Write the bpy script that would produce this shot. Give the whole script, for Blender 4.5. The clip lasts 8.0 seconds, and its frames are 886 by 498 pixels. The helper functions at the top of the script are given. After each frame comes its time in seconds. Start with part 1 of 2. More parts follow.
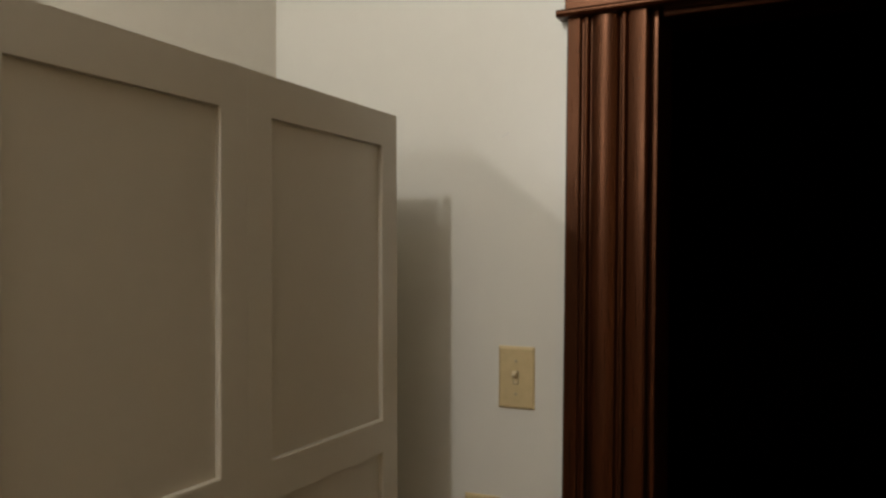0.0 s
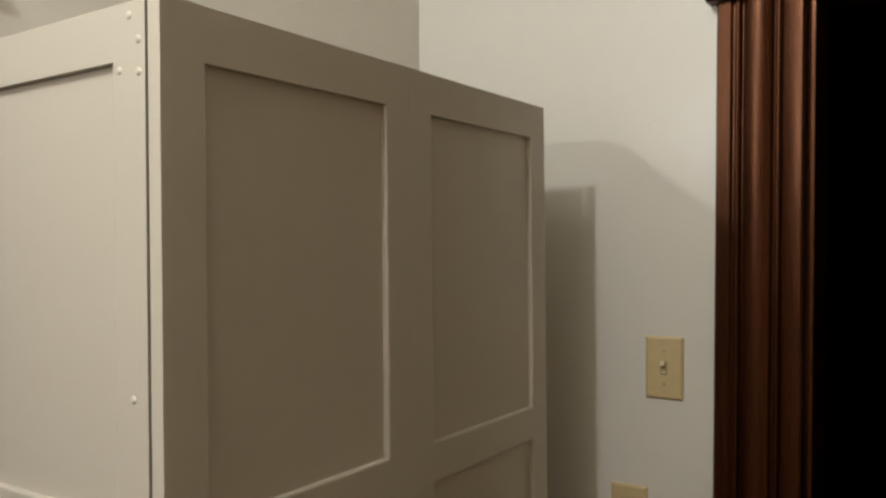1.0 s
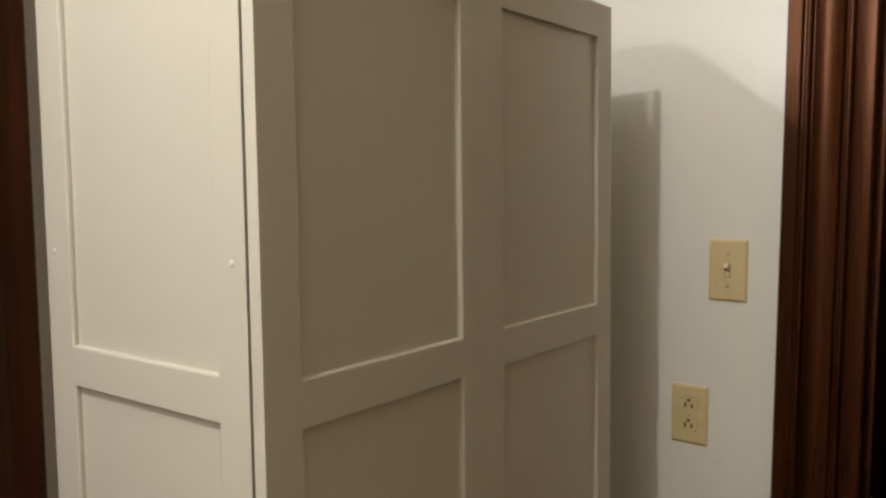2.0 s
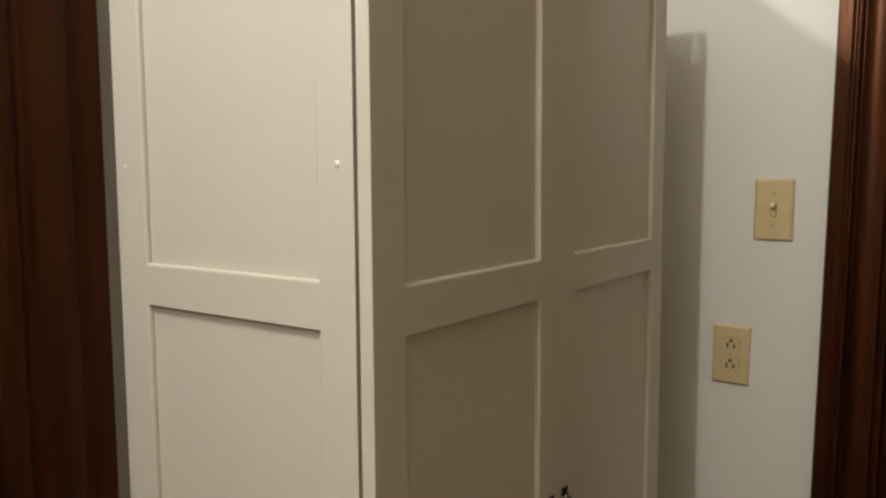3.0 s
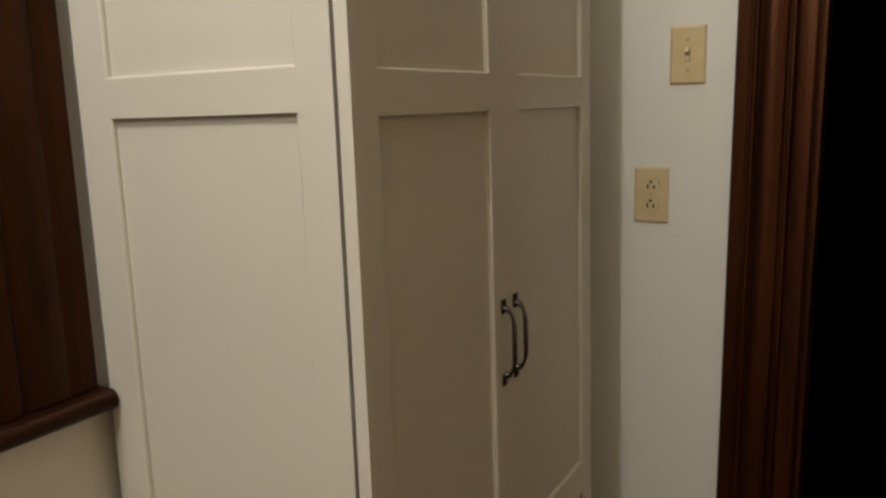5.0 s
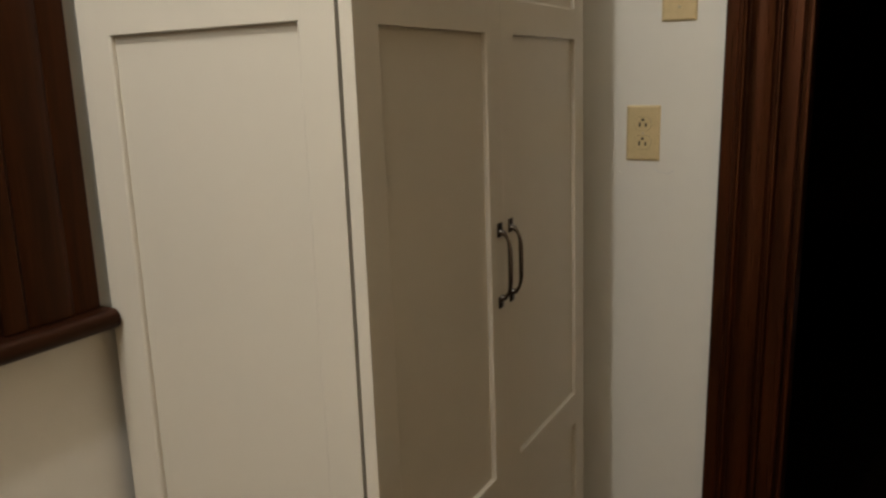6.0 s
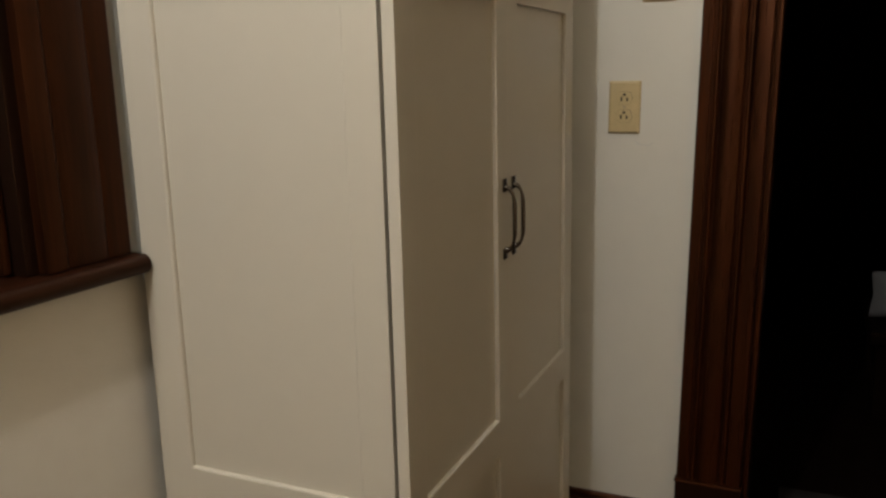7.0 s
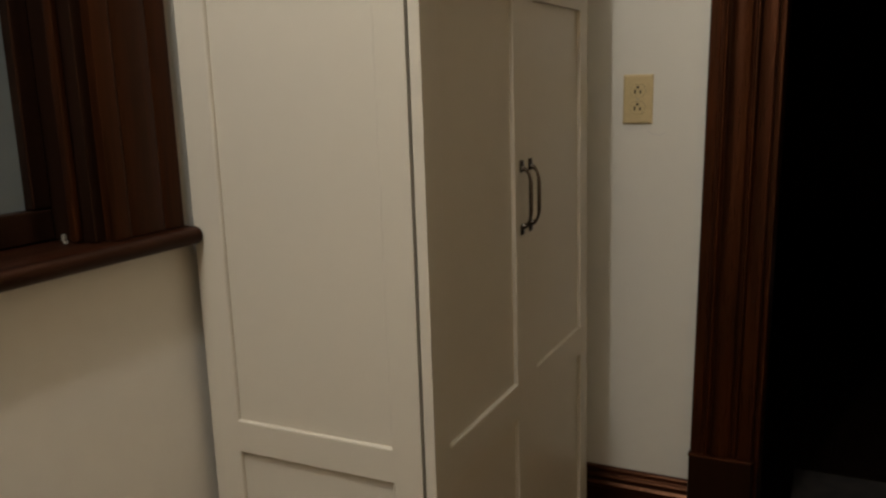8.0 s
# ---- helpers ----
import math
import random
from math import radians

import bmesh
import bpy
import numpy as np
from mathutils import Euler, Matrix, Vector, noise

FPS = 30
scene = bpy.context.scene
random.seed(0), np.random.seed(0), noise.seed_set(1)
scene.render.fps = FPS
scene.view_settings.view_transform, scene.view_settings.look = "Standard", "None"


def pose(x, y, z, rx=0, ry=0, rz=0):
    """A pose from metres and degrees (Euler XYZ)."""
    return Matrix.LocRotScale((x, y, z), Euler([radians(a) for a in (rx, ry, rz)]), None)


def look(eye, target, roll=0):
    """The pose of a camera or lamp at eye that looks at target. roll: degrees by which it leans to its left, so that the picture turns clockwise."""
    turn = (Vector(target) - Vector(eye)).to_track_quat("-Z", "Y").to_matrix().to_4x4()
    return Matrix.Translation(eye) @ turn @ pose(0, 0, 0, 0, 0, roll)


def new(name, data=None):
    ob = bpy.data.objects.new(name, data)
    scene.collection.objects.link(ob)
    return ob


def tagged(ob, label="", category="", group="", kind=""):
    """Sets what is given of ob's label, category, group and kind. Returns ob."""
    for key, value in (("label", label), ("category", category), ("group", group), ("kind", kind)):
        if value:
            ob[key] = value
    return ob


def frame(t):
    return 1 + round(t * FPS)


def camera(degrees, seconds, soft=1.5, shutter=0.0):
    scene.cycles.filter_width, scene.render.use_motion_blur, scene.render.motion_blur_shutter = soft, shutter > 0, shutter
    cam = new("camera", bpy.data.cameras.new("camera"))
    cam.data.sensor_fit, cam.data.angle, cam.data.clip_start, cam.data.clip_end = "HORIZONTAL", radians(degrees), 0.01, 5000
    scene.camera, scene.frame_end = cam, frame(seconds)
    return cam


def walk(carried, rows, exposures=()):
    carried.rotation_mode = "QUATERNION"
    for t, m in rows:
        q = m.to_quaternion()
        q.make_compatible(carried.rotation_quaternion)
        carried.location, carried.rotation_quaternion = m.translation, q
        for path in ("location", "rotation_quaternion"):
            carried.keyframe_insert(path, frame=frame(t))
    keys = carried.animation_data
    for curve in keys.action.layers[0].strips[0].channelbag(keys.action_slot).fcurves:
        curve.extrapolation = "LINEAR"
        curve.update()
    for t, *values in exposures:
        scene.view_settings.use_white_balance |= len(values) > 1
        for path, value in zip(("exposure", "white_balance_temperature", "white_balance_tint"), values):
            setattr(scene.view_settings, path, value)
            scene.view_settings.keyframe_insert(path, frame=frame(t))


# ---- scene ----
cam = camera(57.0, 8.0, soft=2.5)
PATH = [
    (0, (0.653, -0.425, 1.603), (-0.209, 1.38, 1.623), -0.2),
    (0.5, (0.616, -0.463, 1.607), (-0.345, 1.29, 1.626), -0.25),
    (0.8, (0.62, -0.468, 1.606), (-0.444, 1.223, 1.633), -0.43),
    (1, (0.622, -0.472, 1.605), (-0.492, 1.19, 1.601), -0.55),
    (1.25, (0.626, -0.481, 1.59), (-0.534, 1.147, 1.57), -0.48),
    (1.5, (0.631, -0.49, 1.576), (-0.587, 1.096, 1.516), -0.4),
    (1.75, (0.626, -0.504, 1.556), (-0.593, 1.078, 1.476), -0.55),
    (2, (0.622, -0.519, 1.537), (-0.592, 1.063, 1.391), -0.7),
    (2.2, (0.6, -0.534, 1.515), (-0.611, 1.052, 1.352), -0.65),
    (3.3, (0.498, -0.608, 1.441), (-0.615, 1.042, 1.236), -0.65),
    (3.5, (0.502, -0.614, 1.425), (-0.562, 1.067, 1.219), -1.6),
    (4, (0.543, -0.629, 1.37), (-0.568, 1.01, 1.091), -2.4),
    (4.2, (0.555, -0.643, 1.353), (-0.565, 0.994, 1.095), -2.5),
    (5.3, (0.471, -0.718, 1.282), (-0.412, 1.037, 0.903), -1.95),
    (5.5, (0.473, -0.723, 1.271), (-0.399, 1.034, 0.879), -2.1),
    (5.75, (0.48, -0.73, 1.25), (-0.424, 1.007, 0.847), -2.1),
    (6, (0.487, -0.737, 1.23), (-0.43, 0.992, 0.821), -2.1),
    (6.25, (0.484, -0.754, 1.214), (-0.481, 0.943, 0.777), -1.95),
    (6.5, (0.48, -0.771, 1.197), (-0.451, 0.95, 0.784), -1.8),
    (6.7, (0.466, -0.807, 1.188), (-0.371, 0.969, 0.808), -1.64),
    (6.85, (0.456, -0.833, 1.182), (-0.374, 0.947, 0.804), -1.52),
    (7, (0.445, -0.86, 1.175), (-0.365, 0.923, 0.766), -1.4),
    (7.25, (0.448, -0.896, 1.168), (-0.376, 0.888, 0.794), -1.5),
    (7.5, (0.452, -0.931, 1.161), (-0.372, 0.855, 0.8), -1.6),
    (7.6, (0.463, -0.939, 1.157), (-0.34, 0.853, 0.775), -1.66),
    (7.8, (0.484, -0.955, 1.15), (-0.326, 0.833, 0.766), -1.78),
    (7.9, (0.495, -0.963, 1.147), (-0.333, 0.818, 0.767), -1.84),
    (8, (0.506, -0.971, 1.143), (-0.368, 0.786, 0.757), -1.9),
]
EXPOSURES = [(0.0, -0.62, 6500, 10), (0.5, -0.70, 6450, 10), (1.0, -0.42, 6400, 10), (1.5, -0.18, 6400, 10), (2.0, -0.03, 6400, 10), (3.5, -0.11, 6420, 10), (4.0, -0.13, 6420, 10),
             (5.5, -0.05, 6470, 10), (6.5, -0.09, 6530, 10), (7.0, -0.13, 6540, 10), (7.5, -0.29, 6550, 10), (8.0, -0.34, 6590, 10)]
walk(cam, [(t, look(eye, target, roll)) for t, eye, target, roll in PATH], EXPOSURES)

# ---- world and lamps ----
world = bpy.data.worlds.new("world")
scene.world = world
world.use_nodes = True
world.node_tree.nodes["Background"].inputs[0].default_value = (0.02, 0.03, 0.05, 1)
world.node_tree.nodes["Background"].inputs[1].default_value = 0.02


def bulb(name, where, watts, radius, colour):
    data = bpy.data.lights.new(name, "POINT")
    data.energy, data.shadow_soft_size, data.color = watts, radius, colour
    lamp = new(name, data)
    lamp.location = where
    return lamp


bulb("ceiling_bulb", (0.02, -0.95, 2.76), 58, 0.045, (1.0, 0.985, 0.945))
bulb("wall_bulb", (-0.342, -1.206, 2.109), 20, 0.018, (1.0, 0.985, 0.945))


# ---- materials ----
def nodes_of(name):
    m = bpy.data.materials.new(name)
    m.use_nodes = True
    t = m.node_tree
    return m, t, t.nodes["Principled BSDF"]


def add(t, kind, **values):
    n = t.nodes.new(kind)
    for key, value in values.items():
        n.inputs[key].default_value = value
    return n


def ramp(t, source, stops):
    r = t.nodes.new("ShaderNodeValToRGB")
    e = r.color_ramp.elements
    while len(e) < len(stops):
        e.new(0.5)
    for el, (at, c) in zip(e, stops):
        el.position, el.color = at, (*c, 1)
    t.links.new(source, r.inputs[0])
    return r.outputs[0]


def scaled(t, scale):
    c = t.nodes.new("ShaderNodeTexCoord")
    m = add(t, "ShaderNodeMapping", Scale=scale)
    t.links.new(c.outputs["Object"], m.inputs[0])
    return m.outputs[0]


def bump(t, b, source, strength, distance):
    n = add(t, "ShaderNodeBump", Strength=strength, Distance=distance)
    t.links.new(source, n.inputs["Height"])
    t.links.new(n.outputs[0], b.inputs["Normal"])
    return n


def painted(name, colour, rough, grain=(260, 260, 260), relief=0.12, patch=3.0, spread=0.05, coat=0.0):
    """A painted surface: faint stains at large scale, roller or brush relief at small scale."""
    m, t, b = nodes_of(name)
    big = add(t, "ShaderNodeTexNoise", Scale=patch, Detail=1.0, Roughness=0.5)
    t.links.new(scaled(t, (1, 1, 1)), big.inputs["Vector"])
    lo = tuple(c * (1 - spread) for c in colour)
    hi = tuple(min(1, c * (1 + spread)) for c in colour)
    t.links.new(ramp(t, big.outputs["Fac"], [(0.2, lo), (0.8, hi)]), b.inputs["Base Color"])
    fine = add(t, "ShaderNodeTexNoise", Scale=1.0, Detail=5.0, Roughness=0.65)
    t.links.new(scaled(t, grain), fine.inputs["Vector"])
    b.inputs["Roughness"].default_value = rough
    bump(t, b, fine.outputs["Fac"], relief, 0.002)
    b.inputs["Coat Weight"].default_value = coat
    return m


def wood(name, dark, light, rough, along=2, stretch=0.05, ring=42.0, coat=0.0, spec=0.55):
    """Stained wood with grain along one axis, pores and darker worn streaks."""
    m, t, b = nodes_of(name)
    s = [ring] * 3
    s[along] = ring * stretch
    grain = add(t, "ShaderNodeTexNoise", Scale=1.0, Detail=8.0, Roughness=0.62, Distortion=0.6)
    t.links.new(scaled(t, s), grain.inputs["Vector"])
    s2 = [420.0] * 3
    s2[along] = 9.0
    pore = add(t, "ShaderNodeTexNoise", Scale=1.0, Detail=3.0, Roughness=0.7)
    t.links.new(scaled(t, s2), pore.inputs["Vector"])
    cloud = add(t, "ShaderNodeTexNoise", Scale=4.5, Detail=3.0)
    t.links.new(scaled(t, (1, 1, 1)), cloud.inputs["Vector"])
    mid = tuple((p + q) / 2 for p, q in zip(dark, light))
    col = ramp(t, grain.outputs["Fac"], [(0.32, dark), (0.5, mid), (0.68, light)])
    mul = t.nodes.new("ShaderNodeMix")
    mul.data_type, mul.blend_type = "RGBA", "MULTIPLY"
    mul.inputs[0].default_value = 0.55
    t.links.new(col, mul.inputs[6])
    t.links.new(ramp(t, cloud.outputs["Fac"], [(0.3, (0.45, 0.42, 0.42)), (0.65, (1, 1, 1))]), mul.inputs[7])
    t.links.new(mul.outputs[2], b.inputs["Base Color"])
    t.links.new(ramp(t, pore.outputs["Fac"], [(0.3, (rough * 1.3,) * 3), (0.7, (rough * 0.85,) * 3)]), b.inputs["Roughness"])
    bump(t, b, pore.outputs["Fac"], 0.12, 0.001)
    b.inputs["Coat Weight"].default_value = coat
    b.inputs["Specular IOR Level"].default_value = spec
    b.inputs["Specular Tint"].default_value = (1.0, 0.45, 0.25, 1)
    return m


def plain(name, colour, rough, metal=0.0):
    m, t, b = nodes_of(name)
    n = add(t, "ShaderNodeTexNoise", Scale=60.0, Detail=4.0)
    t.links.new(scaled(t, (1, 1, 1)), n.inputs["Vector"])
    lo = tuple(c * 0.9 for c in colour)
    t.links.new(ramp(t, n.outputs["Fac"], [(0.3, lo), (0.7, colour)]), b.inputs["Base Color"])
    t.links.new(ramp(t, n.outputs["Fac"], [(0.3, (rough * 0.8,) * 3), (0.7, (min(1, rough * 1.2),) * 3)]), b.inputs["Roughness"])
    b.inputs["Metallic"].default_value = metal
    return m


WALL = painted("wall_paint", (0.675, 0.655, 0.588), 0.30, grain=(38, 38, 38), relief=0.10, patch=30.0, spread=0.01)
WALL_OLD = painted("brushed_wall_paint", (0.68, 0.65, 0.575), 0.27, grain=(6, 6, 15), relief=0.6, patch=25.0, spread=0.015)
# colours of the unseen walls, chosen for their warm bounce light
BOUNCE_TAN = painted("warm_bounce_tan", (0.61, 0.482, 0.318), 0.6, patch=4.0)
BOUNCE_CREAM = painted("warm_bounce_cream", (0.52, 0.44, 0.34), 0.6, patch=4.0)
CEILING = painted("ceiling_paint", (0.83, 0.82, 0.78), 0.8)
CREAM = painted("cream_paint", (0.525, 0.483, 0.400), 0.29, grain=(230, 230, 230), relief=0.035, patch=45.0, spread=0.008)
GAP_DARK = plain("gap_shade_dark", (0.045, 0.032, 0.022), 0.7)
CAP = painted("cap_plastic", (0.60, 0.56, 0.48), 0.35, spread=0.01)
WOOD = wood("red_stained_wood", (0.004, 0.0011, 0.0004), (0.036, 0.0080, 0.0019), 0.29, spec=0.74)
WOOD_LYING = wood("red_stained_wood_lying", (0.004, 0.0011, 0.0004), (0.036, 0.0080, 0.0019), 0.29, along=0, spec=0.74)
WOOD_WINDOW = wood("dark_brown_stained_wood", (0.0035, 0.0012, 0.0005), (0.036, 0.0098, 0.0027), 0.36, spec=0.28)
WOOD_SILL = wood("brown_stained_wood", (0.003, 0.0012, 0.0006), (0.022, 0.0062, 0.0024), 0.36, along=1, spec=0.35)
# darker wood for window jambs, sash and plinth blocks
WOOD_SASH = wood("near_black_wood", (0.0025, 0.0012, 0.0007), (0.012, 0.0052, 0.003), 0.4, spec=0.35)
BOARD = wood("floor_wood", (0.02, 0.010, 0.006), (0.055, 0.028, 0.014), 0.4, along=1, ring=30)
# darkness of the next room, put into near-black base colours
UNLIT_WALL = wood("unlit_wall_black", (0.006, 0.004, 0.003), (0.015, 0.009, 0.006), 0.6, spec=0.1)
UNLIT_FLOOR = wood("unlit_floor_black", (0.002, 0.0014, 0.001), (0.006, 0.004, 0.003), 0.8, along=1, spec=0.08)
BENCH_BLACK = wood("bench_unlit_black", (0.0012, 0.001, 0.0009), (0.003, 0.0022, 0.0018), 0.6, spec=0.12)
IVORY = plain("ivory_plastic", (0.58, 0.46, 0.25), 0.35)
IVORY_PALE = plain("pale_ivory_plastic", (0.66, 0.55, 0.34), 0.3)
SLOT = plain("slot_dark", (0.03, 0.022, 0.015), 0.7)
BRONZE = plain("dark_nickel", (0.13, 0.112, 0.096), 0.17, 1.0)
SCREW = plain("painted_screw", (0.45, 0.38, 0.25), 0.35, 0.3)
PUTTY = plain("crack_line", (0.58, 0.57, 0.55), 0.6)
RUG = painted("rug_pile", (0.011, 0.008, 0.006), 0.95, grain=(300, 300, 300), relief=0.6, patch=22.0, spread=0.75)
CHIP = plain("grey_paint_chip", (0.16, 0.14, 0.11), 0.7)
# white cloth darkened to grey: the room's shade is in the colour
CUSHION = painted("shade_greyed_cloth", (0.13, 0.13, 0.135), 0.9, grain=(200, 200, 200), relief=0.3)
GLASS, gt, gb = nodes_of("window_glass")
gb.inputs["Base Color"].default_value = (0.22, 0.25, 0.25, 1)
gb.inputs["Roughness"].default_value = 0.45
gb.inputs["Transmission Weight"].default_value = 0.55
gb.inputs["IOR"].default_value = 1.5


# ---- building helpers ----
def finish(name, bm, material, smooth=False):
    me = bpy.data.meshes.new(name)
    bmesh.ops.recalc_face_normals(bm, faces=bm.faces)
    bm.to_mesh(me)
    bm.free()
    if smooth:
        me.shade_smooth()
        me.set_sharp_from_angle(angle=radians(40))
    me.materials.append(material)
    return new(name, me)


def part(name, bm, material, parent, label="", smooth=False):
    ob = finish(name, bm, material, smooth)
    ob.parent = parent
    if label:
        ob["label"] = label
    return ob


def box(lo, hi, bevel=0.0, segments=2, bm=None):
    bm = bm or bmesh.new()
    size = [b - a for a, b in zip(lo, hi)]
    mid = [(a + b) / 2 for a, b in zip(lo, hi)]
    made = bmesh.ops.create_cube(bm, size=1.0, matrix=Matrix.Translation(mid) @ Matrix.Diagonal((*size, 1)))
    if bevel:
        edges = {e for v in made["verts"] for e in v.link_edges}
        bmesh.ops.bevel(bm, geom=list(edges), offset=bevel, segments=segments, affect="EDGES", profile=0.5)
    return bm


def strip(profile, start, end, place):
    """A moulding: a closed outline (u, v) drawn from start to end along w; place(u, v, w) gives the point."""
    bm = bmesh.new()
    rings = [[bm.verts.new(place(u, v, w)) for u, v in profile] for w in (start, end)]
    n = len(profile)
    for i in range(n):
        bm.faces.new((rings[0][i], rings[0][(i + 1) % n], rings[1][(i + 1) % n], rings[1][i]))
    bm.faces.new(rings[0])
    bm.faces.new(list(reversed(rings[1])))
    return bm


def arc(cx, cy, rx, ry, a0, a1, n):
    return [(cx + rx * math.cos(radians(a0 + (a1 - a0) * i / n)), cy + ry * math.sin(radians(a0 + (a1 - a0) * i / n))) for i in range(n + 1)]


def tube(points, radii, bm=None, sides=12):
    """A round bar along points, with its own radius (across, along z) at each."""
    bm = bm or bmesh.new()
    rings = []
    for i, p in enumerate(points):
        p = Vector(p)
        d = (Vector(points[min(i + 1, len(points) - 1)]) - Vector(points[max(i - 1, 0)])).normalized()
        side = Vector((0, 1, 0))
        other = d.cross(side).normalized()
        r = radii[i]
        rings.append([bm.verts.new(p + r * (math.cos(2 * math.pi * k / sides) * side + math.sin(2 * math.pi * k / sides) * other)) for k in range(sides)])
    for a, b in zip(rings, rings[1:]):
        for k in range(sides):
            bm.faces.new((a[k], a[(k + 1) % sides], b[(k + 1) % sides], b[k]))
    bm.faces.new(rings[0])
    bm.faces.new(list(reversed(rings[-1])))
    return bm


def group_at(name, m, **tags):
    ob = new(name)
    ob.matrix_basis = m
    return tagged(ob, **tags)


# ---- the room ----
NORTH = 0.984          # face of the wall with the switch
# unseen walls and ceiling, their distances set for the light they bounce
EAST, SOUTH, HEIGHT = 2.45, -2.5, 2.95
DOOR_L, DOOR_R, DOOR_TOP = 0.372, 1.20, 2.018
WEST_TURN = pose(-0.4385, 0, 0, 0, 0, -1.6)   # the old window wall is not quite square
WIN_R, WIN_L, WIN_B, WIN_T = -0.149, -0.98, 0.93, 1.80

b = box((-0.75, SOUTH - 0.15, -0.06), (EAST + 0.15, NORTH + 0.06, 0.0))
tagged(finish("floor", b, BOARD), "dark brown varnished wooden floor", "floor", kind="structure")
b = box((-0.75, SOUTH - 0.15, HEIGHT), (EAST + 0.15, NORTH + 0.12, HEIGHT + 0.1))
tagged(finish("ceiling", b, CEILING), "plain white painted ceiling", "ceiling", kind="structure")


def wall_with_hole(name, along0, along1, hole, thick, place, label):
    """A wall from four boxes round one opening."""
    h0, h1, z0, z1 = hole
    bm = bmesh.new()
    for a0, a1, q0, q1 in ((along0, h0, 0, HEIGHT), (h1, along1, 0, HEIGHT), (h0, h1, z1, HEIGHT), (h0, h1, 0, z0)):
        if q1 - q0 > 0.01:
            box(*place(a0, a1, q0, q1), bm=bm)
    bmesh.ops.remove_doubles(bm, verts=bm.verts, dist=0.0005)
    return tagged(finish(name, bm, WALL), label, "wall", kind="structure")


wall_with_hole("wall_north", -0.60, EAST + 0.15, (0.343, DOOR_R + 0.012, 0, DOOR_TOP + 0.012), 0.12,
               lambda a0, a1, q0, q1: ((a0, NORTH, q0), (a1, NORTH + 0.12, q1)),
               "white semi-gloss painted plaster wall with faint dents")
ww = wall_with_hole("wall_west", SOUTH - 0.2, 1.05, (WIN_L, WIN_R + 0.006, WIN_B - 0.004, WIN_T + 0.012), 0.16,
                    lambda a0, a1, q0, q1: ((-0.16, a0, q0), (0, a1, q1)),
                    "white painted plaster wall with brushed patches")
ww.matrix_basis = WEST_TURN
ww.data.materials[0] = WALL_OLD
tagged(finish("wall_east", box((EAST, SOUTH, 0), (EAST + 0.15, NORTH, HEIGHT)), BOUNCE_TAN), "unseen wall, tan to bounce warm light onto the cabinet doors", "wall", kind="structure")
tagged(finish("wall_south", box((-0.75, SOUTH - 0.15, 0), (EAST + 0.15, SOUTH, HEIGHT)), BOUNCE_CREAM), "unseen wall, cream to bounce warm light into the room", "wall", kind="structure")

# skirting on the north wall: plain face, ogee and bead on top
skirt = [(0, 0), (0.016, 0), (0.016, 0.108), (0.0205, 0.112), (0.0205, 0.120), (0.017, 0.124)] + arc(0.012, 0.136, 0.007, 0.009, -70, 80, 6) + [(0.012, 0.148)] + arc(0.008, 0.156, 0.006, 0.008, -60, 90, 5) + [(0.0, 0.164)]
bb = finish("baseboard", strip(skirt, -0.40, 0.197, lambda u, v, w: (w, NORTH - u, v)), WOOD_LYING, True)
tagged(bb, "dark red-brown stained moulded wooden baseboard", "baseboard", kind="structure")

# ---- the dark room beyond the doorway ----
# layout is made up; its near-black colour stands for missing light
FAR = NORTH + 0.12
tagged(finish("wall_beyond", box((-2.0, FAR + 5.2, 0), (3.6, FAR + 5.3, HEIGHT)), UNLIT_WALL), "next room wall, near-black to stand for its darkness", "wall", kind="structure")
tagged(finish("wall_beyond_west", box((-2.1, FAR, 0), (-2.0, FAR + 5.3, HEIGHT)), UNLIT_WALL), "next room wall, near-black to stand for its darkness", "wall", kind="structure")
tagged(finish("wall_beyond_east", box((3.6, FAR, 0), (3.7, FAR + 5.3, HEIGHT)), UNLIT_WALL), "next room wall, near-black to stand for its darkness", "wall", kind="structure")
tagged(finish("ceiling_beyond", box((-2.1, FAR, HEIGHT), (3.7, FAR + 5.3, HEIGHT + 0.1)), UNLIT_WALL), "next room ceiling, near-black to stand for its darkness", "ceiling", kind="structure")
tagged(finish("wall_beyond_north_return", box((EAST + 0.15, FAR - 0.1, 0), (3.7, FAR, HEIGHT)), UNLIT_WALL), "next room return wall, near-black to stand for its darkness", "wall", kind="structure")
tagged(finish("wall_beyond_south_return", box((-2.1, FAR - 0.1, 0), (-0.60, FAR, HEIGHT)), UNLIT_WALL), "next room return wall, near-black to stand for its darkness", "wall", kind="structure")
floor2 = tagged(finish("floor_beyond", box((-2.1, NORTH + 0.06, -0.08), (3.7, FAR + 5.3, -0.012)), UNLIT_FLOOR), "next room floor, near-black to stand for its darkness", "floor", kind="structure")

# ---- the door frame ----
casing = [(0, 0), (0, 0.015), (0.003, 0.018), (0.0235, 0.0195), (0.0255, 0.018), (0.0265, 0.011), (0.0295, 0.011)] + arc(0.0355, 0.0125, 0.0055, 0.0065, 180, 0, 6) + [(0.0425, 0.010), (0.0440, 0.010)] + \
    arc(0.0685, 0.0105, 0.0245, 0.0135, 180, 0, 14) + [(0.0945, 0.010), (0.0960, 0.010)] + arc(0.1015, 0.0125, 0.0055, 0.0065, 180, 0, 6) + [(0.1080, 0.011), (0.1095, 0.012), (0.1105, 0.0205), (0.1125, 0.022), (0.139, 0.0225), (0.142, 0.019), (0.142, 0)]

door = group_at("door_1", pose(0.206, NORTH, 0), label="dark red-brown moulded wooden door frame, open doorway", category="door frame", kind="structure")
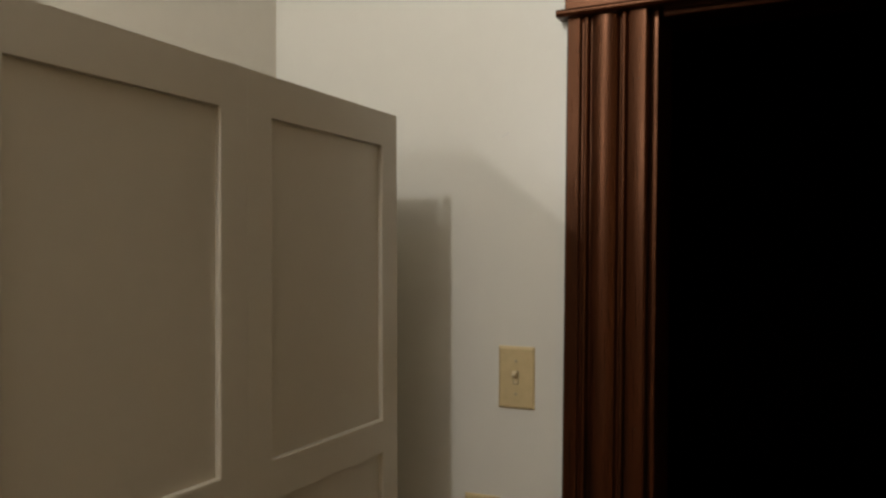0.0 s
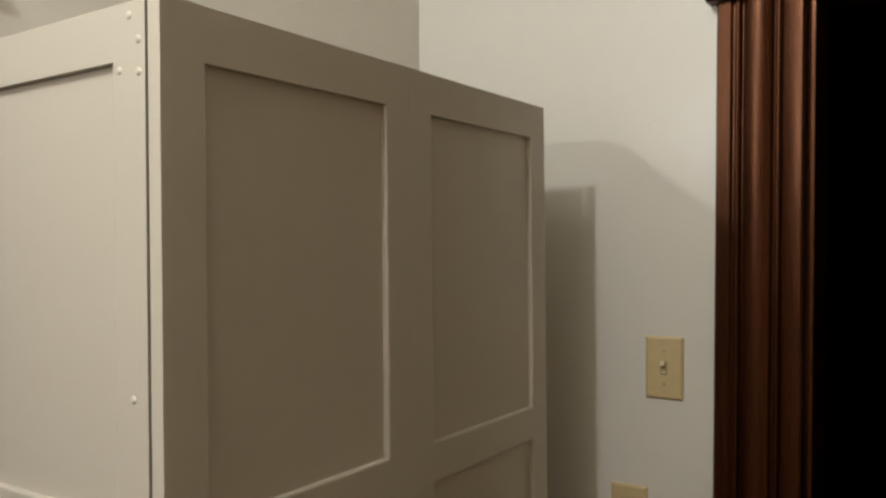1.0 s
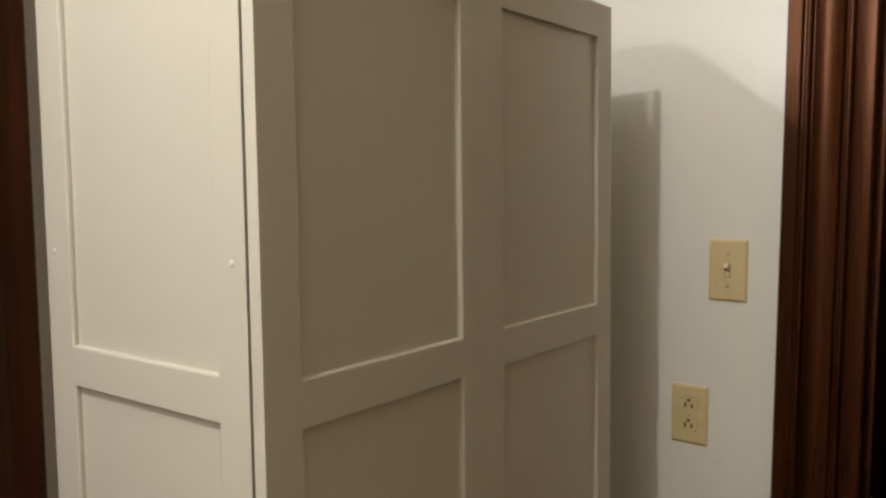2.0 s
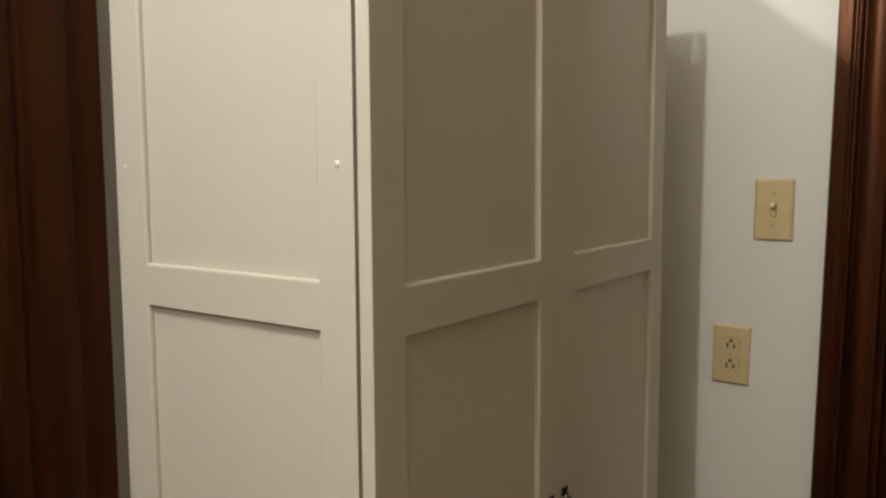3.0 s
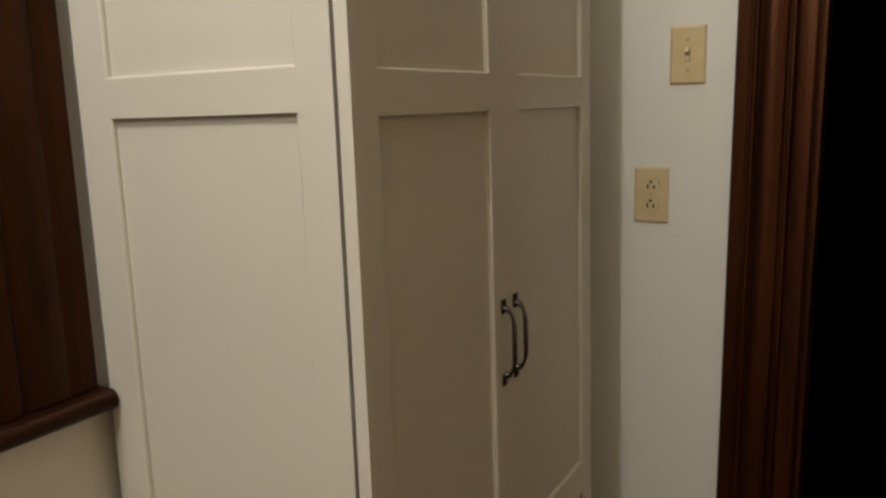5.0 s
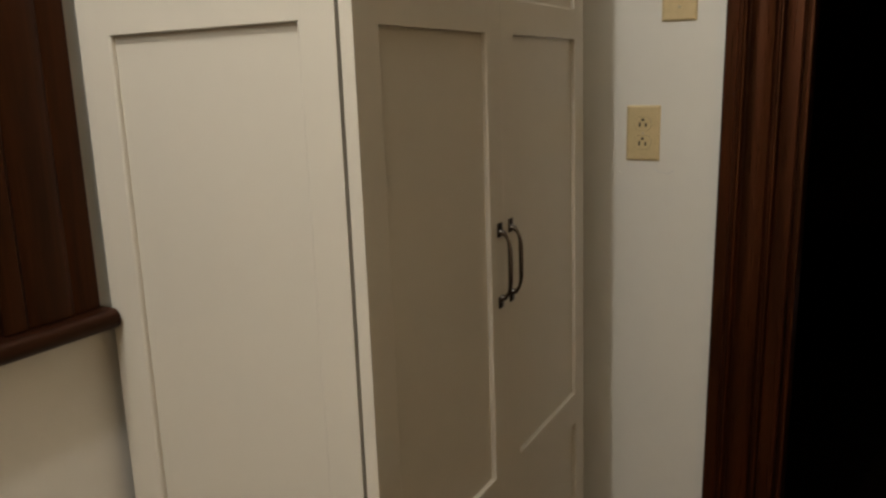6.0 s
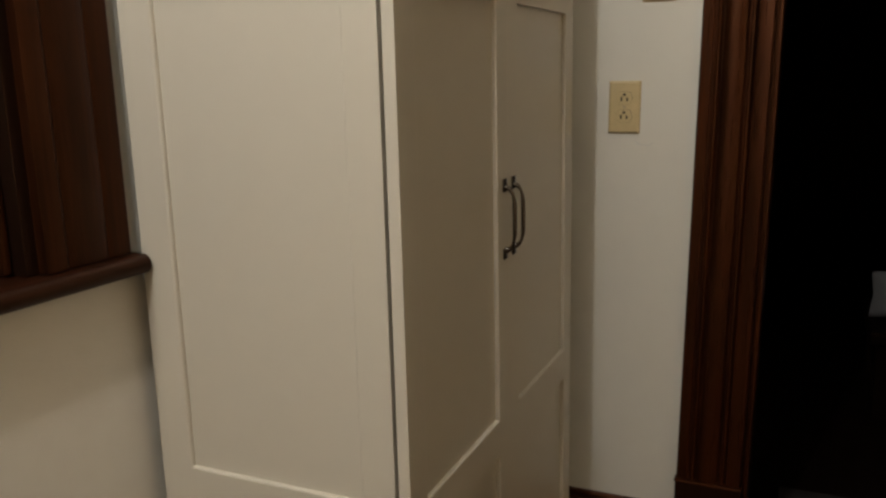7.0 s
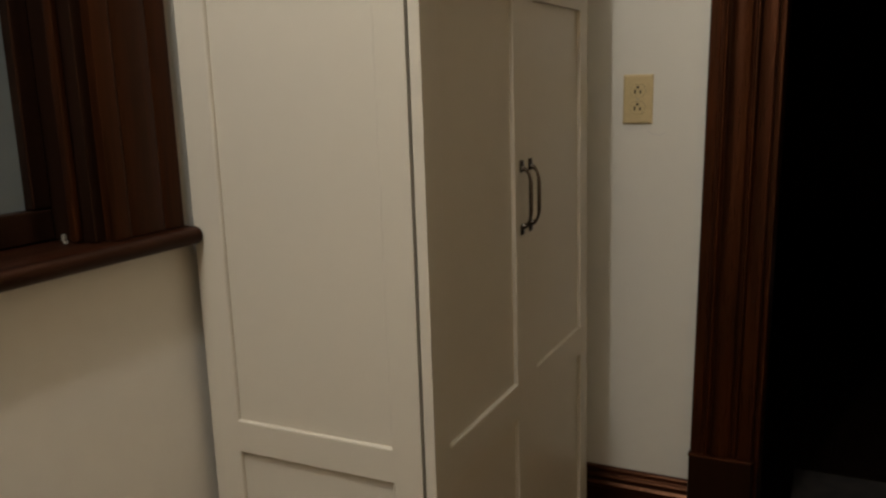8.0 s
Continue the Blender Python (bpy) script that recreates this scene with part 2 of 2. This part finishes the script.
LEAN, SHIFT = 0.0175, -0.0085  # the old casing leans a little


def upright(u, v, w):
    return (u + SHIFT + LEAN * w, -v, w)


part("side_casing", strip(casing, 0.247, 2.022, upright), WOOD, door, smooth=True)
plinth = box((-0.006, -0.027, 0.0), (0.140, 0.0, 0.240), 0.002)
part("plinth_block", plinth, WOOD_SASH, door, "near-black wooden plinth block")
part("plinth_cap", box((-0.008, -0.030, 0.2405), (0.142, -0.0005, 0.2465), 0.002), WOOD, door)
right = DOOR_R - 0.206
part("side_casing", strip(casing, 0.247, 2.022, lambda u, v, w: (right + 0.152 - u, -v, w)), WOOD, door, smooth=True)
part("plinth_block", box((right + 0.008, -0.027, 0), (right + 0.156, 0, 0.246), 0.002), WOOD_SASH, door, "near-black wooden plinth block")
bead = [(0, 0), (0.030, 0)] + arc(0.030, 0.007, 0.007, 0.007, -90, 90, 6) + [(0, 0.014)]
part("head_bead", strip(bead, 0.012, right + 0.17, lambda u, v, w: (w, -u, 2.023 + v)), WOOD_LYING, door, smooth=True)
part("head_board", box((0.024, -0.022, 2.0375), (right + 0.155, 0, 2.17), 0.002), WOOD_LYING, door)
crown = [(0, 0), (0.024, 0), (0.030, 0.012), (0.050, 0.026), (0.052, 0.040), (0, 0.040)]
part("head_crown", strip(crown, 0.0, right + 0.18, lambda u, v, w: (w, -u, 2.1705 + v)), WOOD_LYING, door, smooth=True)
jl = DOOR_L - 0.206
part("jamb", strip([(0.138, -0.13), (0.138, -0.010), (0.149, -0.010), (0.149, 0.000), (0.150, 0.001), (0.155, 0.001), (0.156, 0.0), (0.156, -0.13)], 0.0, DOOR_TOP + 0.004, upright), WOOD, door)
part("jamb", box((right - 0.006, -0.004, 0), (right + 0.012, 0.13, DOOR_TOP), 0.002), WOOD, door)
part("head_jamb", box((jl + 0.022, 0.012, DOOR_TOP - 0.004), (right - 0.0062, 0.13, DOOR_TOP + 0.011), 0.002), WOOD_LYING, door)
part("threshold", box((jl - 0.004, -0.01, 0.0005), (right - 0.0065, 0.14, 0.014), 0.004), WOOD_LYING, door)

for u, z in ((0.130, 1.972), (0.128, 1.905), (0.0215, 1.962), (0.0215, 1.180), (0.1275, 1.311), (0.126, 0.640)):
    hole = strip(arc(0, 0, 0.0015, 0.0015, 0, 324, 9), 0.0185 if u < 0.1 else 0.0210, 0.0202 if u < 0.1 else 0.0230, lambda a, c, w: (u + SHIFT + LEAN * z + a, -w, z + c))
    part("nail_hole", hole, SLOT, door, "small filled nail hole")

# ---- the window ----
win = group_at("window_1", WEST_TURN, label="dark stained wooden sash window at night", category="window", kind="structure")
foot, head = 0.9445, 1.820
flat_casing = [(0, 0), (0, 0.009), (0.003, 0.013), (0.034, 0.0165), (0.040, 0.014)] + arc(0.074, 0.0125, 0.032, 0.006, 172, 8, 10) + [(0.108, 0.0135), (0.113, 0.0185), (0.136, 0.0195), (0.142, 0.016), (0.142, 0)]


def beside(u, v, w):
    return (v, -0.008 - u, w)


part("side_casing", strip(flat_casing, foot, head, beside), WOOD_WINDOW, win, smooth=True)
part("side_casing", strip(flat_casing, foot, head, lambda u, v, w: (v, WIN_L - 0.14 + u, w)), WOOD_WINDOW, win, smooth=True)
nose = [(-0.10, -0.014), (0.0275, -0.014)] + arc(0.0275, 0.0, 0.014, 0.014, -90, 90, 10) + [(-0.10, 0.014)]
sill = part("window_sill", strip(nose, WIN_L - 0.17, -0.0025, lambda u, v, w: (u, w, 0.9285 + v + 0.002 * (w + 0.006))), WOOD_SILL, win, "brown wooden window stool with a rounded nose", True)
hb = [(0, 0), (0.022, 0)] + arc(0.022, 0.008, 0.008, 0.008, -90, 90, 6) + [(0, 0.016)]
part("head_bead", strip(hb, WIN_L - 0.17, -0.004, lambda u, v, w: (u, w, 1.8205 + v)), WOOD_SILL, win, smooth=True)
part("head_board", box((0, WIN_L - 0.15, 1.837), (0.014, -0.010, 1.955), 0.002), WOOD_SILL, win)
part("head_crown", strip(crown, WIN_L - 0.18, 0.02, lambda u, v, w: (0.8 * u, w, 1.9555 + v)), WOOD_SILL, win, smooth=True)
part("jamb", box((-0.15, WIN_R - 0.0175, WIN_B + 0.013), (-0.001, WIN_R + 0.005, 1.80), 0.0015), WOOD_SASH, win)
part("stop_bead", box((-0.040, WIN_R - 0.031, WIN_B + 0.014), (-0.024, WIN_R - 0.0185, 1.79), 0.004, 3), WOOD_WINDOW, win)
part("jamb", box((-0.15, WIN_L, WIN_B + 0.013), (-0.001, WIN_L + 0.018, 1.80), 0.0015), WOOD_SASH, win)
part("head_jamb", box((-0.15, WIN_L + 0.019, 1.782), (-0.001, WIN_R - 0.019, 1.80), 0.0015), WOOD_SILL, win)
ys, ye = WIN_L + 0.019, WIN_R - 0.0185
sash = part("sash", box((-0.121, ys, 0.944), (-0.085, ye, 0.990), 0.003), WOOD_SASH, win)
part("sash_stile", box((-0.121, ye - 0.030, 0.9905), (-0.085, ye, 1.78), 0.003), WOOD_SASH, sash)
part("sash_stile", box((-0.121, ys, 0.9905), (-0.088, ys + 0.030, 1.78), 0.003), WOOD_SASH, sash)
part("meeting_rail", box((-0.121, ys + 0.0305, 1.38), (-0.088, ye - 0.0305, 1.415), 0.003), WOOD_SASH, sash)
part("pane", box((-0.107, ys + 0.0305, 0.9905), (-0.103, ye - 0.0305, 1.379)), GLASS, sash, "grey obscured night window glass")
part("pane", box((-0.107, ys + 0.0305, 1.4155), (-0.103, ye - 0.0305, 1.78)), GLASS, sash, "grey obscured night window glass")
for lo, hi in (((-0.0575, -0.1805, 0.9440), (-0.0515, -0.1745, 0.9545)), ((-0.0405, -0.1915, 0.9440), (-0.0345, -0.1850, 0.9475))):
    part("paint_chip", box(lo, hi, 0.0016), CHIP, win, "small pale paint chip on the sill")

# ---- the cabinet ----
BACK, TOP, BASE = -0.417, 1.838, 0.0
cab = group_at("storage_cabinet", pose(0, 0, 0), label="tall cream painted two-door pantry cabinet with recessed panels", category="cabinet")
SIDE = -0.0228        # where the carcass ends in front
part("carcass_top", box((BACK + 0.002, 0.0165, TOP - 0.020), (SIDE - 0.001, 0.744, TOP - 0.003), 0.001), CREAM, cab)
part("carcass_bottom", box((BACK + 0.002, 0.0165, 0.08), (SIDE - 0.001, 0.744, 0.096), 0.001), CREAM, cab)
# dark sheet, its edge painting the shaded line between cabinet and wall
part("back_gap_sheet", box((BACK - 0.0024, 0.0030, 0.004), (BACK - 0.0002, 0.760, TOP - 0.012)), GAP_DARK, cab, "dark back sheet whose edge stands for the shaded wall gap")
part("far_side", box((BACK, 0.7445, 0), (SIDE, 0.7625, TOP), 0.001), CREAM, cab)
# added strips: make the door gap shallower and block light leaking through
part("gap_filler", box((SIDE + 0.0002, 0.0105, 0.05), (-0.0168, 0.016, TOP - 0.002)), CREAM, cab)
part("far_leak_blocker", box((SIDE + 0.0002, 0.746, 0.05), (-0.0168, 0.760, TOP - 0.05)), CREAM, cab)
part("shelf", box((BACK + 0.003, 0.0165, 0.90), (SIDE - 0.02, 0.744, 0.915), 0.001), CREAM, cab)
DEEP = 0.0075
EASE = 0.0026


def framing(u0, u1, ease0, ease1, depth):
    """Cross section of a framing board: front at 0, its two front edges eased by their own amounts."""
    def corner(u, sign, e):
        return [(u, depth), (u, e), (u + sign * e * 0.25, e * 0.30), (u + sign * e, 0.0)]
    return corner(u0, 1, ease0) + corner(u1, -1, ease1)[::-1]


side = part("side_panel", box((BACK + 0.001, DEEP, 0.004), (SIDE - 0.0005, 0.016, TOP - 0.0005)), CREAM, cab)
for x0, x1, e0, e1 in ((BACK, -0.3605, 0.0006, 0.0034), (-0.0735, SIDE, 0.0034, 0.0006)):
    part("stile", strip(framing(x0, x1, e0, e1, DEEP - 0.0002), 0.0, TOP, lambda u, v, w: (u, v, w)), CREAM, side)
for z0, z1, e0, e1 in ((1.784, TOP, 0.0008, 0.0006), (1.2965, 1.3475, 0.0008, EASE), (0.568, 0.622, 0.0008, EASE), (0.0, 0.115, 0.0006, EASE)):
    part("rail", strip(framing(z0, z1, e0, e1, DEEP - 0.0003), -0.3605 - 0.0034, -0.0735 + 0.0034, lambda u, v, w: (w, v + 0.0001, u)), CREAM, side)


def screw_cap(x, z, r=0.0041):
    bm = bmesh.new()
    bmesh.ops.create_uvsphere(bm, u_segments=14, v_segments=8, radius=r)
    bmesh.ops.transform(bm, matrix=Matrix.Translation((x, 0.0, z)) @ Matrix.Diagonal((1, 0.34, 1, 1)), verts=bm.verts)
    part("screw_cap", bm, CAP, cab, "small white plastic screw cover", True)


for x, z in ((-0.046, 1.825), (-0.032, 1.801), (-0.061, 1.775), (-0.032, 1.771), (-0.0445, 1.465), (-0.398, 1.465)):
    screw_cap(x, z)


def cabinet_door(y0, y1, handle_y, name_label):
    """A framed door: backing board, two stiles, four rails and a bowed handle."""
    thick, rec = 0.0165, 0.0075
    d = part("door", box((-thick, y0 + 0.0008, BASE + 0.031), (-rec, y1 - 0.0008, TOP - 0.001)), CREAM, cab, name_label)
    inner0, inner1, edge0, edge1 = 0.0515, y1 - 0.050, 0.0006, 0.0001
    if y0 > 0.2:
        inner0, inner1, edge0, edge1 = y0 + 0.0500, y1 - 0.0490, 0.0001, 0.0006
    for a0, a1, e0, e1 in ((y0, inner0, edge0, EASE), (inner1, y1, EASE, edge1)):
        part("stile", strip(framing(a0, a1, e0, e1, thick), BASE + 0.03, TOP, lambda u, v, w: (-v, u, w)), CREAM, d)
    for z0, z1, e0, e1 in ((1.783, TOP, 0.0008, 0.0006), (1.290, 1.343, 0.0008, EASE), (0.553, 0.616, 0.0008, EASE), (0.03, 0.115, 0.0006, EASE)):
        part("rail", strip(framing(z0, z1, e0, e1, rec + 0.004), inner0 - EASE, inner1 + EASE, lambda u, v, w: (-v - 0.0001, w, u)), CREAM, d)
    # handle: two rosettes and a bar that bows out and back
    hi, lo = 1.0015, 0.9005
    bm = box((0.0, handle_y - 0.0085, 0.9950), (0.0036, handle_y + 0.0085, 1.0168), 0.0016)
    box((0.0, handle_y - 0.0085, 0.8850), (0.0036, handle_y + 0.0085, 0.9035), 0.0016, bm=bm)
    pts, rad = [(0.003, handle_y, hi)], [0.0058]
    for dx, dz, r in ((0.0055, 0.0000, 0.0050), (0.0085, 0.0010, 0.0041), (0.0115, 0.0042, 0.0031), (0.0146, 0.0095, 0.0025), (0.0168, 0.018, 0.0030), (0.0177, 0.026, 0.0036)):
        pts.append((dx, handle_y, hi - dz)), rad.append(r)
    low = [(x, y, hi + lo - z) for x, y, z in reversed(pts)]
    tube(pts + [(0.0179, handle_y, (hi + lo) / 2)] + low, rad + [0.0037] + rad[::-1], bm)
    part("handle", bm, BRONZE, d, "polished dark nickel bow handle", True)
    return d


cabinet_door(-0.0010, 0.3814, 0.361, "")
cabinet_door(0.3816, 0.765, 0.403, "")


# ---- switch and socket on the north wall ----
def wall_plate(name, x0, x1, z0, z1, tilt, **tags):
    cx, cz = (x0 + x1) / 2, (z0 + z1) / 2
    ob = group_at(name, pose(cx, NORTH, cz, 0, tilt, 0), **tags)
    hx, hz = (x1 - x0) / 2, (z1 - z0) / 2
    bm = bmesh.new()
    rings = []
    for inset, depth in ((0, 0), (0, 0.0018), (0.0012, 0.0038), (0.0035, 0.0052), (0.006, 0.0056)):
        rings.append([bm.verts.new((sx * (hx - inset), -depth, sz * (hz - inset))) for sx, sz in ((-1, -1), (1, -1), (1, 1), (-1, 1))])
    for a, c in zip(rings, rings[1:]):
        for k in range(4):
            bm.faces.new((a[k], a[(k + 1) % 4], c[(k + 1) % 4], c[k]))
    bm.faces.new(rings[-1])
    bm.faces.new(list(reversed(rings[0])))
    part("cover_plate", bm, IVORY, ob)
    return ob


def plate_screw(ob, x, z):
    bm = bmesh.new()
    bmesh.ops.create_cone(bm, cap_ends=True, segments=14, radius1=0.0032, radius2=0.0026, depth=0.0014, matrix=Matrix.Translation((x, -0.0062, z)) @ Matrix.Rotation(radians(90), 4, "X"))
    part("screw", bm, SCREW, ob)


sw = wall_plate("light_switch", 0.0945, 0.164, 1.3255, 1.4395, 0.6, label="tan plastic toggle light switch on the white wall", category="light switch")
part("toggle_surround", box((-0.0052, -0.0064, -0.0122), (0.0052, -0.0050, 0.0122), 0.0003), SLOT, sw)
part("toggle_slot", box((-0.0043, -0.0067, -0.0112), (0.0043, -0.0052, 0.0112), 0.0003), IVORY_PALE, sw)
bm = box((-0.0042, -0.018, -0.004), (0.0042, -0.002, 0.0055), 0.0012)
bmesh.ops.transform(bm, matrix=Matrix.Translation((0, -0.001, 0.001)) @ Matrix.Rotation(radians(-26), 4, "X"), verts=bm.verts)
part("toggle", bm, IVORY_PALE, sw)
plate_screw(sw, 0, 0.030)
plate_screw(sw, 0, -0.030)

ou = wall_plate("wall_socket", 0.0245, 0.0945, 1.046, 1.1605, 0.8, label="tan plastic double wall socket below the light switch", category="socket")
for cz in (0.0195, -0.0195):
    face = []
    for k in range(28):
        a = 2 * math.pi * k / 28
        face.append((0.0172 * math.cos(a), max(-0.0142, min(0.0142, 0.0172 * math.sin(a)))))
    part("socket_gap", strip([(1.03 * u, 1.03 * v) for u, v in face], 0.0050, 0.0058, lambda u, v, w: (u, -w, v + cz)), SLOT, ou)
    rec = part("receptacle", strip(face, 0.0045, 0.0072, lambda u, v, w: (u, -w, v + cz)), IVORY, ou)
    for x, h in ((-0.0064, 0.0085), (0.0064, 0.0070)):
        part("slot", box((x - 0.0019, -0.0078, cz - 0.0065), (x + 0.0019, -0.0066, cz - 0.0065 + h * 1.1)), SLOT, rec)
    part("slot", strip(arc(0, 0, 0.0032, 0.0032, 0, 180, 8) + [(-0.0032, -0.0024), (0.0032, -0.0024)], 0.0066, 0.0078, lambda u, v, w: (u, -w, v + cz + 0.0078)), SLOT, rec)
plate_screw(ou, 0, 0)

# ---- small flaws of the plaster ----
wall_n = bpy.data.objects["wall_north"]


def flaw(name, points, radius, label):
    pts = [(x, NORTH - 0.0002, z) for x, z in points]
    bm = bmesh.new()
    for (x0, y0, z0), (x1, y1, z1) in zip(pts, pts[1:]):
        nx, nz = z0 - z1, x1 - x0
        k = radius / math.hypot(nx, nz)
        quad = [(x0 - nx * k, y0, z0 - nz * k), (x1 - nx * k, y1, z1 - nz * k), (x1, y1 - radius, z1), (x0, y0 - radius, z0)]
        top = [(x0, y0 - radius, z0), (x1, y1 - radius, z1), (x1 + nx * k, y1, z1 + nz * k), (x0 + nx * k, y0, z0 + nz * k)]
        for q in (quad, top):
            bm.faces.new([bm.verts.new(v) for v in q])
    bmesh.ops.remove_doubles(bm, verts=bm.verts, dist=0.00005)
    part(name, bm, WALL if name == "paint_bump" else PUTTY, wall_n, label)


flaw("hairline_crack", [(0.083, 1.030), (0.089, 1.024), (0.096, 1.0205), (0.103, 1.021), (0.108, 1.0185), (0.114, 1.019), (0.119, 1.0225), (0.124, 1.025)], 0.0007, "fine curved crack in the paint")
flaw("hairline_crack", [(0.028, 1.037), (0.034, 1.0335), (0.041, 1.032)], 0.0005, "fine crack in the paint")
flaw("hairline_crack", [(0.101, 1.826), (0.107, 1.8275), (0.112, 1.830), (0.1145, 1.8345)], 0.0006, "small nick in the paint")
flaw("paint_bump", [(0.008, 1.020), (0.0105, 1.0205), (0.013, 1.0195)], 0.0014, "small raised paint bump")

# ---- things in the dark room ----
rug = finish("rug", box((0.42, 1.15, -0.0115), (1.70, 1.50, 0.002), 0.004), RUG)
tagged(rug, "dark patterned rug lying behind the doorway", "rug")
# bench is added to carry the cushion, coloured black to sink into darkness
bench = group_at("bench", pose(1.12, 2.35, -0.0118), label="made-up low bench, black to vanish in the unlit next room", category="bench")
part("seat", box((-0.46, -0.24, 0.27), (0.46, 0.24, 0.318), 0.012, 3), BENCH_BLACK, bench)
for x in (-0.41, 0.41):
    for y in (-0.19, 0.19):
        part("leg", box((x - 0.025, y - 0.025, 0), (x + 0.025, y + 0.025, 0.269), 0.004), BENCH_BLACK, bench)
    part("stretcher", box((x - 0.014, -0.164, 0.08), (x + 0.014, 0.164, 0.11), 0.004), BENCH_BLACK, bench)
bm = bmesh.new()
bmesh.ops.create_grid(bm, x_segments=14, y_segments=14, size=1.0)
top = list(bm.verts)
for v in top:
    u, w = v.co.x, v.co.y
    bulge = max(0.0, (1 - u ** 4) * (1 - w ** 4)) ** 0.5
    v.co = (0.17 * u * (1 - 0.06 * (1 - abs(w))), 0.05 * bulge, 0.085 * w * (1 - 0.06 * (1 - abs(u))))
under = bmesh.ops.duplicate(bm, geom=bm.faces[:])["geom"]
for v in {v for f in under if isinstance(f, bmesh.types.BMFace) for v in f.verts}:
    v.co.y *= -1
bmesh.ops.remove_doubles(bm, verts=bm.verts, dist=0.0008)
cushion = finish("cushion", bm, CUSHION, True)
cushion.matrix_basis = pose(0.835, 2.31, 0.3912)
tagged(cushion, "pale cloth cushion, greyed for the unlit room, on the bench", "cushion")
